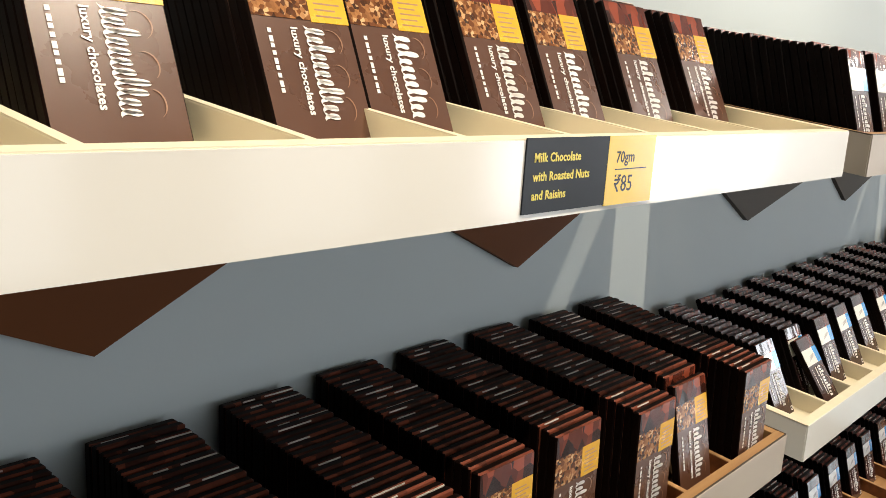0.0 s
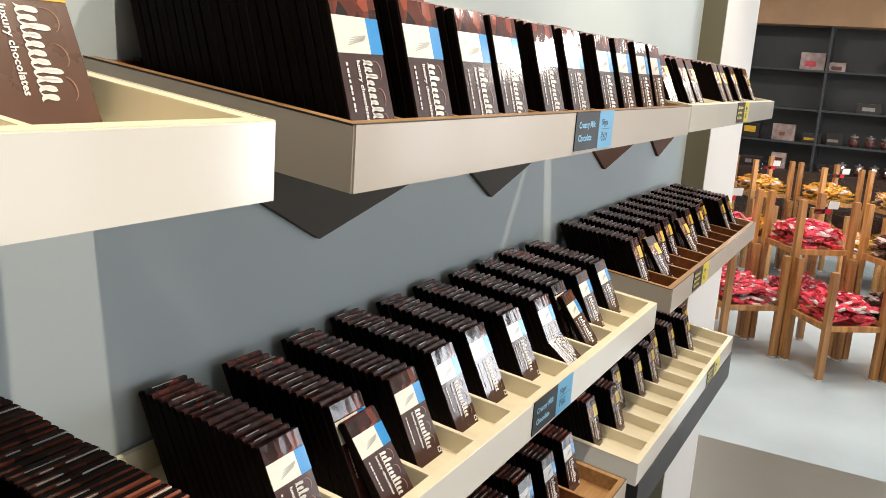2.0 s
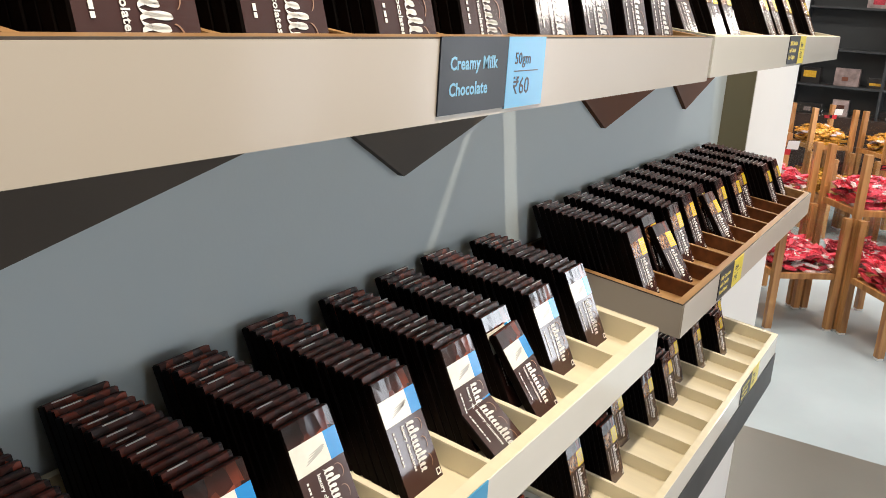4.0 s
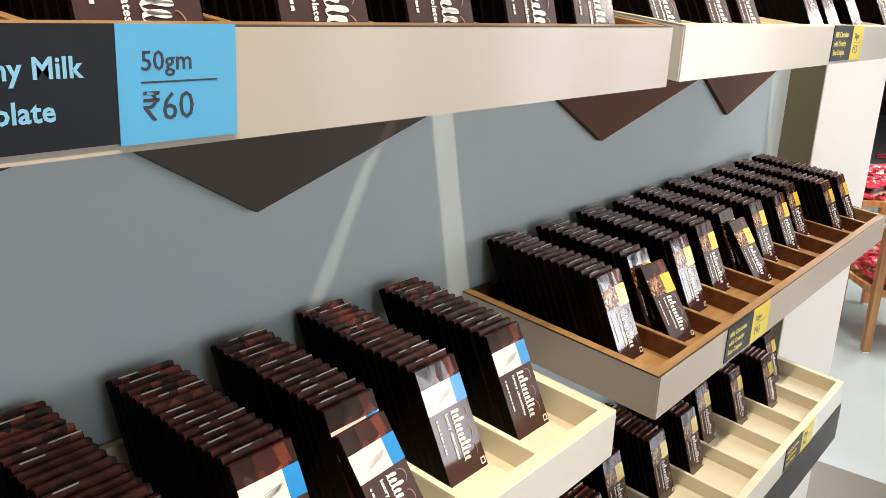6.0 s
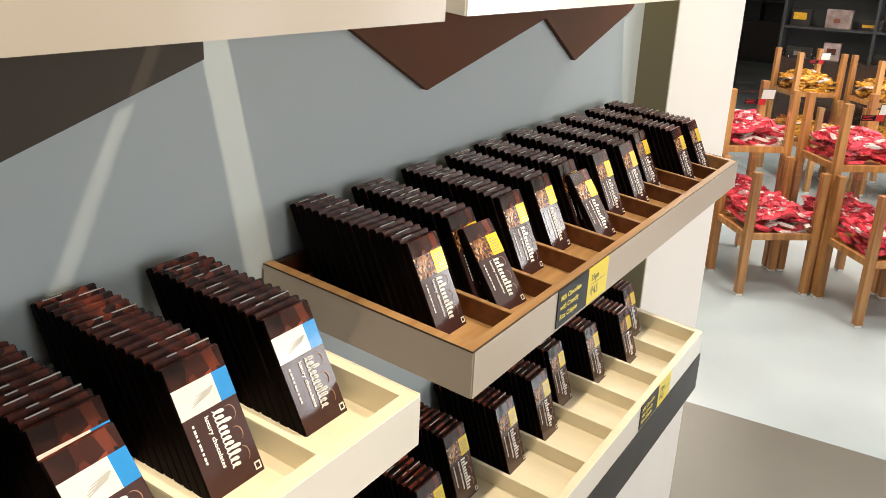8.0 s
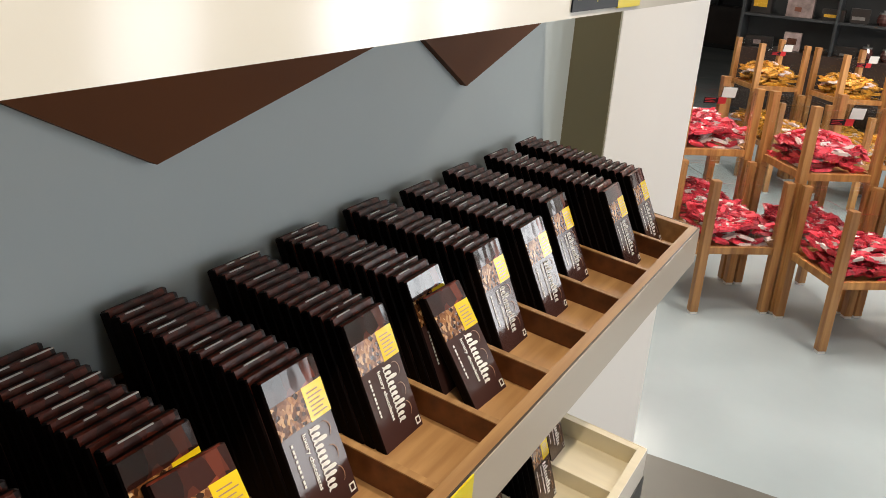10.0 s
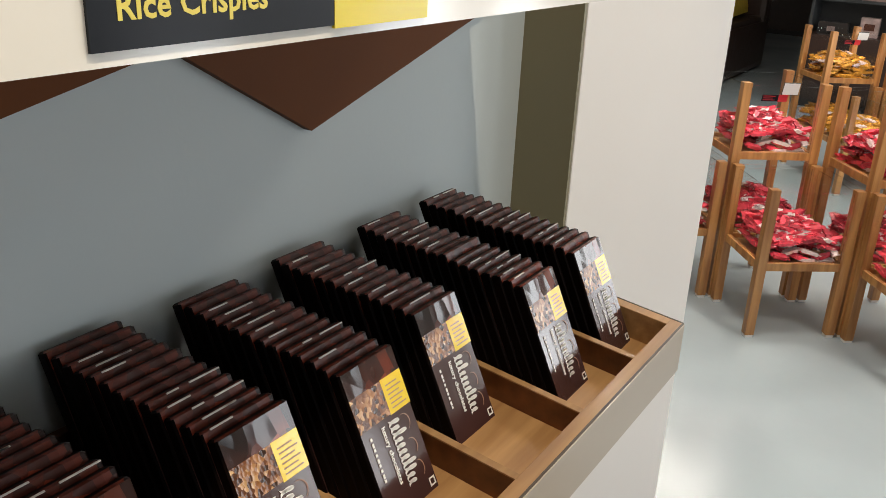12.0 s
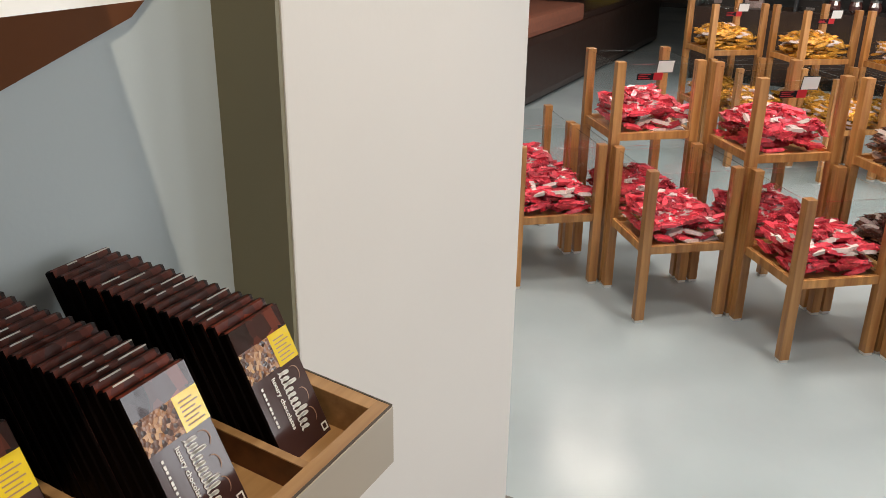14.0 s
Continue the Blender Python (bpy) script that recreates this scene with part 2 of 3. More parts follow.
def words(text, size, material, spacing=1.0, bold=0.022):
    """Flat lettering as a mesh, in the xy plane, centred."""
    key = (text, size, material.name)
    if key not in TEXTS:
        cu = bpy.data.curves.new("lettering", "FONT")
        cu.body, cu.size, cu.align_x, cu.extrude, cu.resolution_u, cu.space_line = text, size, "LEFT", 0.0001, 2, spacing
        cu.offset, cu.space_character = size * bold, 1.0 + bold * 1.5
        tmp = bpy.data.objects.new("lettering", cu)
        scene.collection.objects.link(tmp)
        dg = bpy.context.evaluated_depsgraph_get()
        me = bpy.data.meshes.new_from_object(tmp.evaluated_get(dg))
        bpy.data.objects.remove(tmp)
        me.transform(Matrix.Translation((0, -size * 0.33, 0)))
        me.materials.clear()
        me.materials.append(material)
        TEXTS[key] = me
    return TEXTS[key]


# ---- setting ----
WALL = -0.583
def structure(name, bm, material, label, category):
    return tagged(part(name, bm, material), label, category, kind="structure")


structure("floor_1", box(-6.2, 4.2, 4.72, 18.6, -0.1, 0), M_FLOOR_FAR, "pale blue-grey polished epoxy shop floor", "floor")
structure("floor_2", box(-6.2, 4.2, -4.0, 4.72, -0.1, 0), M_FLOOR_NEAR, "grey-olive smooth floor before the display wall", "floor")
structure("wall_west", box(WALL - 0.15, WALL, -4.0, 3.325, 0, 3.1), M_WALL, "blue-grey painted wall behind the chocolate trays", "wall")
structure("column_east", box(WALL - 0.15, -0.512, 3.325, 3.895, 0, 3.1, 0.003), M_COLUMN, "white painted column at the end of the display wall", "column")
structure("trim", box(WALL, -0.5135, 3.319, 3.325, 0, 3.1), M_OLIVE, "olive taupe side panel of the column", "panel")
structure("wall_inner", box(WALL - 0.15 - 5.5, WALL - 0.15, 3.7, 3.895, 0, 3.1), M_PLASTER, "plain plastered wall behind the column", "wall")
structure("wall_far", box(-1.84, 4.2, 12.2, 12.35, 0, 3.1), M_PLASTER, "plain wall behind the shelving", "wall")
structure("wall_end", box(-6.35, -1.69, 18.6, 18.75, 0, 3.1), M_PLASTER, "plain wall at the end of the lounge", "wall")
structure("wall_side", box(-1.84, -1.69, 12.35, 18.6, 0, 3.1), M_PLASTER, "plain wall beside the lounge", "wall")
structure("wall_left", box(-6.35, -6.2, 3.7, 18.6, 0, 3.1), M_PLASTER, "plain plastered side wall", "wall")
structure("wall_back", box(WALL - 0.15, 4.35, -4.15, -4.0, 0, 3.1), M_PLASTER, "plain plastered wall", "wall")
structure("ceiling", box(-6.35, 4.35, -4.15, 18.75, 3.1, 3.2), M_CEIL, "off-white shop ceiling", "ceiling")
# the wall of windows
edges = [-4.0] + [v for w in WINDOWS for v in w] + [12.35]
bmw = bmesh.new()
for i in range(0, len(edges), 2):
    box(4.2, 4.35, edges[i], edges[i + 1], 0, 3.1, bm=bmw)
for wy0, wy1 in WINDOWS:
    box(4.2, 4.35, wy0, wy1, 0, 0.35, bm=bmw)
    box(4.2, 4.35, wy0, wy1, 2.65, 3.1, bm=bmw)
structure("wall_east", bmw, M_PLASTER, "plastered wall with six tall window openings", "wall")
for i, (wy0, wy1) in enumerate(WINDOWS):
    win = thing("window_%d" % (i + 1), pose(4.27, (wy0 + wy1) / 2, 0.35), "tall shop window with a dark metal frame", "window", kind="structure")
    hw = (wy1 - wy0) / 2
    bmf = bmesh.new()
    for a in (-hw, -0.02, hw - 0.04):
        box(-0.03, 0.03, a, a + 0.04, 0, 2.3, bm=bmf)
    box(-0.028, 0.028, -hw, hw, 0, 0.04, bm=bmf)
    box(-0.028, 0.028, -hw, hw, 2.26, 2.3, bm=bmf)
    part("window_frame", bmf, M_FRAME, win)

# zigzag boards under the upper trays
def zigzag(points, material, label):
    y0, y1 = points[0][0], points[-1][0]
    structure("trim_zigzag", slab([(y0, 1.70), *points, (y1, 1.70)], "x", WALL, WALL + 0.008), material, label, "panel")


zigzag([(-0.12, 1.585), (0.0, 1.50), (0.10, 1.57), (0.262, 1.496), (0.50, 1.615), (0.753, 1.498), (0.96, 1.591)], M_ZIG_BROWN, "dark brown zigzag board under the upper tray")
zigzag([(1.10, 1.64), (1.376, 1.498), (1.722, 1.578), (1.863, 1.498), (2.10, 1.566)], M_ZIG_TAUPE, "taupe zigzag board under the upper tray")
zigzag([(2.22, 1.632), (2.48, 1.498), (2.826, 1.574), (2.959, 1.498), (3.22, 1.574), (3.255, 1.60)], M_ZIG_BROWN, "dark brown zigzag board under the upper tray")

# ---- trays ----
SLOPE = 6.5
RISE = Matrix(((1, 0, 0, 0), (0, 1, 0, 0), (-math.tan(radians(SLOPE)), 0, 1, 0), (0, 0, 0, 1)))  # boards climb towards the wall


def tray(y0, y1, xf, ztop, wooden, cells_):
    """An open divided tray, its back on the wall, its boards rising from an upright front to the wall. Origin: the front's top edge, at its start."""
    depth, ln = xf - WALL - 0.004, y1 - y0
    t = thing("display_tray", pose(xf, y0, ztop),
              "sloping divided wall tray of beige laminate and plywood" if wooden else "sloping divided wall tray of cream laminate", "display tray", "chocolate trays")
    out, ins, edge = (M_BEIGE, M_WOODIN, M_PLY) if wooden else (M_CREAM, M_CREAM_IN, M_CREAM_IN)
    h, th, sunk = 0.048, 0.013, 0.028

    def board(name, bm, material, label=""):
        bm.transform(RISE)
        return part(name, bm, material, t, label)

    board("front_board", box(-0.0015, 0, 0, ln, -h, -0.0005), out, "smooth laminate face")
    board("front_rail", box(-th, -0.0015, 0.0, ln, -h + 0.0005, 0, 0.0008), edge)
    board("edge_line", box(-0.0024, -0.0008, 0.0, ln, -0.0014, 0.0004), M_EDGE if wooden else M_CREAM_IN, "dark joint line" if wooden else "cream edge strip")
    for a in (0, ln - th):
        board("end_board", box(-depth, -th, a, a + th, -h + 0.0005, 0, 0.0008), edge)
    for a in (-0.0015, ln):
        board("end_face", box(-depth, -0.0015, a, a + 0.0015, -h, -0.0005), out)
        board("edge_line", box(-depth, -0.0015, a if a < 0 else a - 0.0001, a + 0.0008 if a < 0 else a + 0.0015, -0.0012, 0.0003), M_EDGE if wooden else M_CREAM_IN)
    board("bottom_board", box(-depth, -th, th, ln - th, -h + 0.0005, -sunk), M_PLY if wooden else ins)
    board("back_board", box(-depth, -depth + 0.006, th, ln - th, -sunk, -0.002), ins)
    inner = [y0 + th + (ln - 2 * th) * k / cells_ for k in range(cells_ + 1)] if isinstance(cells_, int) else [y0 + th, *cells_, y1 - th]
    # divider: veneered sides, with a paler top edge
    bm = box(-depth + 0.006, -th, 0, 0.007, -sunk, -0.006, 0.0006)
    bm.transform(RISE)
    div = mesh_of("divider", bm, ins)
    bm = box(-depth + 0.006, -th, 0.0002, 0.0068, -0.006, -0.005)
    bm.transform(RISE)
    lip = mesh_of("edge_strip", bm, edge)
    for y in inner[1:-1]:
        d = part("divider", div, None, t, m=pose(0, y - y0 - 0.0035, 0))
        part("edge_strip", lip, None, d)
    return inner


TRAYS = {
    "u1": (-0.076, 0.957, -0.310, 1.674, False, (0.034, 0.144, 0.262, 0.375, 0.484, 0.594, 0.705, 0.815)), "u2": (1.045, 2.075, -0.311, 1.669, True, 10), "u3": (2.122, 3.168, -0.320, 1.670, False, 9),
    "m1": (-0.09, 0.985, -0.334, 1.315, True, 10), "m2": (1.050, 2.096, -0.331, 1.309, False, 10), "m3": (2.176, 3.183, -0.323, 1.320, True, (2.288, 2.390, 2.491, 2.590, 2.690, 2.789, 2.890, 2.992, 3.099)),
    "l2": (1.05, 2.07, -0.34, 0.964, True, 10), "l3": (2.15, 3.19, -0.34, 0.964, False, 9),
}
CELLS = {}
for key, spec in TRAYS.items():
    CELLS[key] = tray(*spec)


def floor_of(key, x):
    """Height of a tray's inner bottom at x."""
    _, _, xf, zt, _, _ = TRAYS[key]
    return zt - 0.0282 + (xf - x) * math.tan(radians(SLOPE))


structure("baseboard", box(WALL, -0.3385, 2.165, 3.196, 0.835, 0.9145, 0.002), M_DARK, "black support board under the lowest tray", "support board")

# ---- chocolate bars ----
def bar_body(w, ln, t):
    """Carton: front face at x = 0, standing on z = 0, with a top end folded to a slight ridge."""
    bm = bmesh.new()
    b = 0.0012
    ring = [(0, -w / 2 + b), (0, w / 2 - b), (-b, w / 2), (-t + b, w / 2), (-t, w / 2 - b), (-t, -w / 2 + b), (-t + b, -w / 2), (-b, -w / 2)]
    rows = [[bm.verts.new((x, y, z)) for x, y in ring] for z in (0, ln * 0.80, ln - b)]
    top = [bm.verts.new((x * 0.6 - t * 0.2, y * (1 - 2 * b / w), ln)) for x, y in ring]
    rows.append(top)
    for r in range(3):
        for i in range(8):
            f = bm.faces.new((rows[r][i], rows[r][(i + 1) % 8], rows[r + 1][(i + 1) % 8], rows[r + 1][i]))
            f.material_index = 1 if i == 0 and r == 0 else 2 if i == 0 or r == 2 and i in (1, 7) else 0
    bm.faces.new(rows[0][::-1])
    bm.faces.new(rows[-1])
    return bm


def logo_mesh(h, ln, material):
    """A white script-like mark: one looping ribbon, thicker on its long strokes, running down the face from z = 0."""
    bm = bmesh.new()
    tall = [0.75, 0.62, 1.0, 0.60, 0.62, 0.60, 0.64, 0.98, 0.86, 0.60, 0.58]
    n, prev = 16, None
    for s in range(len(tall) * n + 1):
        u = s / n
        k = min(int(u), len(tall) - 1)
        a = 2 * math.pi * (u - k)
        amp = h * tall[k]
        y = -h * 0.33 + amp * (0.5 - 0.5 * math.cos(a))
        z = -ln * (u / len(tall)) - ln / len(tall) * (0.34 * math.sin(a) + 0.18 * (0.5 - 0.5 * math.cos(a)))
        wd = ln * (0.011 + 0.013 * abs(math.sin(a)))
        pair = (bm.verts.new((0, y - wd * 0.35, z + wd)), bm.verts.new((0, y + wd * 0.35, z - wd)))
        if prev:
            bm.faces.new((prev[0], prev[1], pair[1], pair[0]))
        prev = pair
    bmesh.ops.recalc_face_normals(bm, faces=bm.faces)
    return mesh_of("logo", bm, material)


def swirl_mesh(h, ln, material):
    bm = bmesh.new()
    for c, r, a0, a1 in ((-0.16, 0.42, -60, 120), (-0.52, 0.38, -50, 110), (-0.85, 0.34, -60, 80)):
        prev = None
        for s in range(13):
            a = radians(a0 + (a1 - a0) * s / 12)
            y, z = h * (0.55 + r * math.cos(a) * 0.9), ln * c + ln * 0.13 * math.sin(a)
            pair = (bm.verts.new((0, y, z)), bm.verts.new((0, y + 0.0009, z + 0.0003)))
            if prev:
                bm.faces.new((prev[0], prev[1], pair[1], pair[0]))
            prev = pair
    return mesh_of("swirl", bm, material)


def plate(y0, y1, z0, z1, x=0.0004):
    bm = bmesh.new()
    box(0.00005, x, y0, y1, z0, z1, bm=bm)
    return bm


def front_bar(kind, w, ln, t, body):
    """A bar with all that is printed on its front, to be copied."""
    label = {"nut": "milk-brown chocolate bar carton with nut picture and amber panel",
             "nut_large": "large milk-brown chocolate bar carton with nut picture and amber panel",
             "creamy": "brown chocolate bar carton with white milk picture and blue panel",
             "creamy_large": "large brown chocolate bar carton with white milk picture and blue panel",
             "crisp_large": "large brown chocolate bar carton with rice crisp picture and yellow panel",
             "crisp": "brown chocolate bar carton with rice crisp picture and yellow panel"}[kind]
    ob = tagged(new("chocolate_bar", body), label, "chocolate bar", kind.replace("_", " ") + " chocolate bars")
    h = w / 2
    part("chunk_picture", plate(-h + 0.001, h - 0.001, ln * 0.80, ln * 0.988), M_CHUNKS, ob, "glossy reddish-brown chocolate picture")
    zb, zt = ln * 0.605, ln * 0.825
    if kind.startswith("creamy"):
        part("milk_picture", plate(-h + 0.001, h * 0.42, zb, zt, 0.0005), M_POUR, ob, "white milk pouring picture")
        bm = bmesh.new()
        for k in range(4):
            v = [bm.verts.new((0.0006, y, z)) for y, z in ((-h * 0.55 + k * 0.002, zb + 0.006 + 0.002 * k), (-h * 0.5 + k * 0.002, zb + 0.0055 + 0.002 * k), (h * (0.2 + 0.05 * k), zb + 0.010 + 0.001 * k), (h * (0.15 + 0.05 * k), zb + 0.0115 + 0.001 * k))]
            bm.faces.new(v)
        part("pour_shade", bm, M_GREY_PRINT, ob)
        part("colour_panel", plate(h * 0.42, h - 0.001, zb, zt, 0.0005), M_BLUE, ob, "bright blue panel")
    else:
        part("nut_picture", plate(-h + 0.001, h * 0.18, zb, zt, 0.0005), M_NUTS, ob, "picture of nuts and grains")
        part("colour_panel", plate(h * 0.18, h - 0.001, zb - ln * 0.008, zt + ln * 0.004, 0.0006), M_GOLD if kind.startswith("nut") else M_YELLOW, ob, "yellow panel")
        bm = bmesh.new()
        for k in range(6):
            box(0.0006, 0.0007, h * 0.3, h * (0.85 - 0.12 * (k % 2)), zb + ln * (0.02 + 0.030 * k), zb + ln * (0.028 + 0.030 * k), bm=bm)
        part("small_print", bm, M_SWIRL, ob)
    part("logo", logo_mesh(w * 0.27, ln * 0.44, M_WHITE), None, ob, "white script mark", pose(0.0006, h * 0.16, ln * 0.575))
    part("swirl", swirl_mesh(w * 0.3, ln * 0.46, M_SWIRL), None, ob, "", pose(0.0005, h * 0.15, ln * 0.575))
    part("tagline", words("luxury chocolates", w * 0.098, M_WHITE), None, ob, "", Matrix.Translation((0.0006, -h * 0.22, ln * 0.565)) @ Matrix(((0, 0, 1, 0), (0, 1, 0, 0), (-1, 0, 0, 0), (0, 0, 0, 1))))
    bm = bmesh.new()
    for k in range(9):
        box(0.0005, 0.0006, -h * 0.74, -h * 0.67, ln * (0.55 - 0.034 * k) - ln * (0.02 + 0.008 * (k % 3 == 1)), ln * (0.55 - 0.034 * k), bm=bm)
    part("side_print", bm, M_WHITE, ob)
    if not kind.startswith("nut"):
        bm = bmesh.new()
        s = w * 0.034
        for a, b, c, d in ((-s * 1.6, s * 1.6, s, s * 1.6), (-s * 1.6, s * 1.6, -s * 1.6, -s), (-s * 1.6, -s, -s, s), (s, s * 1.6, -s, s)):
            box(0.0005, 0.0007, h * 0.78 + a, h * 0.78 + b, ln * 0.06 + c, ln * 0.06 + d, bm=bm)
        part("corner_mark", bm, M_WHITE, ob)
    return ob


KINDS = {"nut": (0.070, 0.122, 0.0088), "nut_large": (0.078, 0.139, 0.0095), "creamy": (0.056, 0.104, 0.0088), "creamy_large": (0.064, 0.127, 0.0095), "crisp": (0.055, 0.104, 0.0090), "crisp_large": (0.060, 0.120, 0.0095)}
BODY, FRONT = {}, {}
for kind, (bw, bl, bt) in KINDS.items():
    mats = [M_CARTON_RED if kind.startswith("nut") else M_CARTON, M_FACE_A if kind.startswith("nut") else M_FACE, M_TOPS_NUT if kind.startswith("nut") else M_TOPS, M_EDGE_GLINT]
    for glints in (0, 1, 2, 3):
        bm = bar_body(bw, bl, bt)
        # short pale strips on the top front edge, drawn as glints
        for k in range(glints):
            y = (-0.45 + 0.3 * k + 0.07 * glints) * bw
            box(-0.0006, 0.0003, y, min(y + bw * (0.16 + 0.14 * ((k + glints) % 3)), bw * 0.48), bl - 0.0014, bl - 0.0004, bm=bm, mi=3)
        BODY[kind, glints] = mesh_of("chocolate_bar", bm, mats)
    FRONT[kind] = None

rng = random.Random(4)
REST = {kind: ([], [], []) for kind in KINDS}  # cartons at the back of the rows: points, faces, slots


def stack(key, kind, cell, xfront, tilt, loose=False, own=3, side=0.0, skew=0.0, fallen=False, middle=None):
    """A row of bars in one compartment of a tray, from the wall to a front bar whose foot stands at xfront."""
    w, ln, t = KINDS[kind]
    ya, yb = CELLS[key][cell] + 0.005, CELLS[key][cell + 1] - 0.005
    yc = (ya + yb) / 2 + side * (yb - ya - w) / 2 + rng.uniform(-0.004, 0.004)
    if middle is not None:
        yc = middle
    step = t / math.cos(radians(tilt)) * 1.005
    xb = WALL + 0.004 + ln * math.sin(radians(tilt)) + t / math.cos(radians(tilt))
    count = max(1, int((xfront - xb) / step) + 1)
    x, drift = xfront, 0.0
    for i in range(count):
        lean = tilt + rng.uniform(-0.3, 0.3)
        drift = 0.7 * drift + rng.uniform(-0.0005, 0.0005)
        z = floor_of(key, x) + (0 if i == 0 else abs(rng.gauss(0, 0.0010)))
        m = pose(x, yc + (0 if i == 0 else drift) - skew * i / count, z, rng.uniform(-0.3, 0.3), -lean, rng.uniform(-0.2, 0.2))
        body = BODY[kind, rng.choice((0, 0, 0, 1, 1, 2, 3))]
        if i == 0:
            if FRONT[kind] is None:
                FRONT[kind] = front_bar(kind, w, ln, t, BODY[kind, 0])
                FRONT[kind].matrix_basis = m
            else:
                copy_thing(FRONT[kind], m)
        elif i < own:
            ob = new("chocolate_bar", body)
            ob.matrix_basis = m
            tagged(ob, "dark brown chocolate bar carton standing in a leaning row", "chocolate bar", kind.replace("_", " ") + " chocolate bars")
        else:
            pts, faces, slots = REST[kind]
            k = len(pts)
            pts.extend(m @ v.co for v in body.vertices)
            faces.extend([k + j for j in p.vertices] for p in body.polygons)
            slots.extend(p.material_index for p in body.polygons)
        x -= step
    if loose:
        lean = tilt + (26 if fallen else 9)
        xl = min(xfront + (0.06 if fallen else 0.032), TRAYS[key][2] - 0.016)
        copy_thing(FRONT[kind], pose(xl, yc + rng.uniform(-0.004, 0.004), floor_of(key, xl), 0, -lean, rng.uniform(-6, 6)))


MIDDLES = {1: 0.089, 2: 0.210, 3: 0.338, 4: 0.424, 5: 0.539, 6: 0.634, 7: 0.763, 8: 0.893}
for cell, y in MIDDLES.items():
    stack("u1", "nut_large", cell, -0.416 if cell == 3 else -0.425, 24, own=4, middle=y)
for cell in range(10):
    stack("u2", "creamy_large", cell, -0.330 - (rng.uniform(0, 0.012) if cell > 2 else 0), 16, own=3)
for cell in (0, 1, 2, 4, 5, 6, 8):
    stack("u3", "crisp_large", cell, -0.346 - rng.uniform(0, 0.01), 26, own=2)
for cell in range(10):
    stack("m1", "nut", cell, {9: -0.349, 8: -0.392, 7: -0.362, 6: -0.380, 5: -0.378}.get(cell, -0.366), 2, loose=cell == 8, own=9)
for cell in range(10):
    stack("m2", "creamy", cell, -0.384 - rng.uniform(-0.006, 0.006), 26, loose=cell in (1, 6, 7), own=9, side=0.5, fallen=cell == 6)
FEET = {0: -0.385, 1: -0.398, 2: -0.392, 3: -0.398, 4: -0.404, 5: -0.394, 6: -0.388, 7: -0.400, 8: -0.367, 9: -0.366}
for cell, foot in FEET.items():
    stack("m3", "crisp", cell, foot, 25, loose=cell in (1, 4), own=40, side={6: 0.1, 7: 0.1, 8: 0.1, 9: 0.9}.get(cell, 0.4), skew=0.012 if cell > 3 else 0.004)
for cell in range(10):
    stack("l2", "creamy", cell, -0.42, 16, own=1)
for cell in range(9):
    stack("l3", "crisp", cell, -0.43 + rng.uniform(-0.03, 0.01), 18, own=1)
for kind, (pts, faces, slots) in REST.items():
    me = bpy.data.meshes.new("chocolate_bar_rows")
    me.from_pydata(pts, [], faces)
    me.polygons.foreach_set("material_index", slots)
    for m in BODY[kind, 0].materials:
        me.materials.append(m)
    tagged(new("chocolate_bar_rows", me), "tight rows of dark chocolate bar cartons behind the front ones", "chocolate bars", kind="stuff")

# ---- price tags on the tray fronts ----
FACE_ON = Matrix(((0, 0, 1, 0), (1, 0, 0, 0), (0, 1, 0, 0), (0, 0, 0, 1)))  # lettering read from +x


def price_tag(key, ya, yb, split, lines, weight, price, colour, ink, label, lift=0.0):
    _, _, xf, zt, _, _ = TRAYS[key]
    t = thing("price_tag", pose(xf, ya, zt), label, "price tag", "price tags")
    h = 0.044
    part("product_panel", box(0.0002, 0.0012, 0, split - ya, -h, 0.001 + lift), M_TAG_BLACK, t, "glossy black panel")
    part("price_panel", box(0.0002, 0.0014, split - ya, yb - ya, -h - 0.001, 0.001 + lift), colour, t)
    size = min(0.0130, (split - ya - 0.020) / (0.53 * max(len(text) for text in lines)))
    gap = h / (len(lines) + 0.9)
    for i, text in enumerate(lines):
        part("lettering", words(text, size, ink), None, t, "", Matrix.Translation((0.0013, 0.011 if len(lines) < 3 else 0.008, -h / 2 + gap * ((len(lines) - 1) / 2 - i))) @ FACE_ON)
    part("weight_lettering", words(weight, 0.0108, M_TXT_DARK, bold=0.008), None, t, "", Matrix.Translation((0.0015, split - ya + 0.010, -0.013)) @ FACE_ON)
    part("price_lettering", words(price, 0.0158, M_TXT_DARK, bold=0.0), None, t, "", Matrix.Translation((0.0015, split - ya + 0.010, -0.031)) @ FACE_ON)
    part("rule", box(0.0014, 0.0016, split - ya + 0.010, yb - ya - 0.010, -0.0215, -0.0208), M_TXT_DARK, t)


NUT = ["Milk Chocolate", "with Roasted Nuts", "and Raisins"]
CRISP = ["Milk Chocolate", "with Crunchy", "Rice Crispies"]
price_tag("u1", 0.391, 0.541, 0.480, NUT, "70gm", "\u20b985", M_TAG_AMBER, M_TXT_YELLOW, "black and amber price tag on a cream tray front")
price_tag("u2", 1.491, 1.630, 1.574, ["Creamy Milk", "Chocolate"], "50gm", "\u20b960", M_TAG_BLUE, M_TXT_BLUE, "black and blue price tag on a beige tray front")
price_tag("u3", 2.586, 2.732, 2.678, CRISP, "50gm", "\u20b965", M_TAG_YELLOW, M_TXT_YELLOW, "black and yellow price tag on a cream tray front")
price_tag("m2", 1.500, 1.641, 1.582, ["Creamy Milk", "Chocolate"], "50gm", "\u20b960", M_TAG_BLUE, M_TXT_BLUE, "black and blue price tag on a cream tray front")
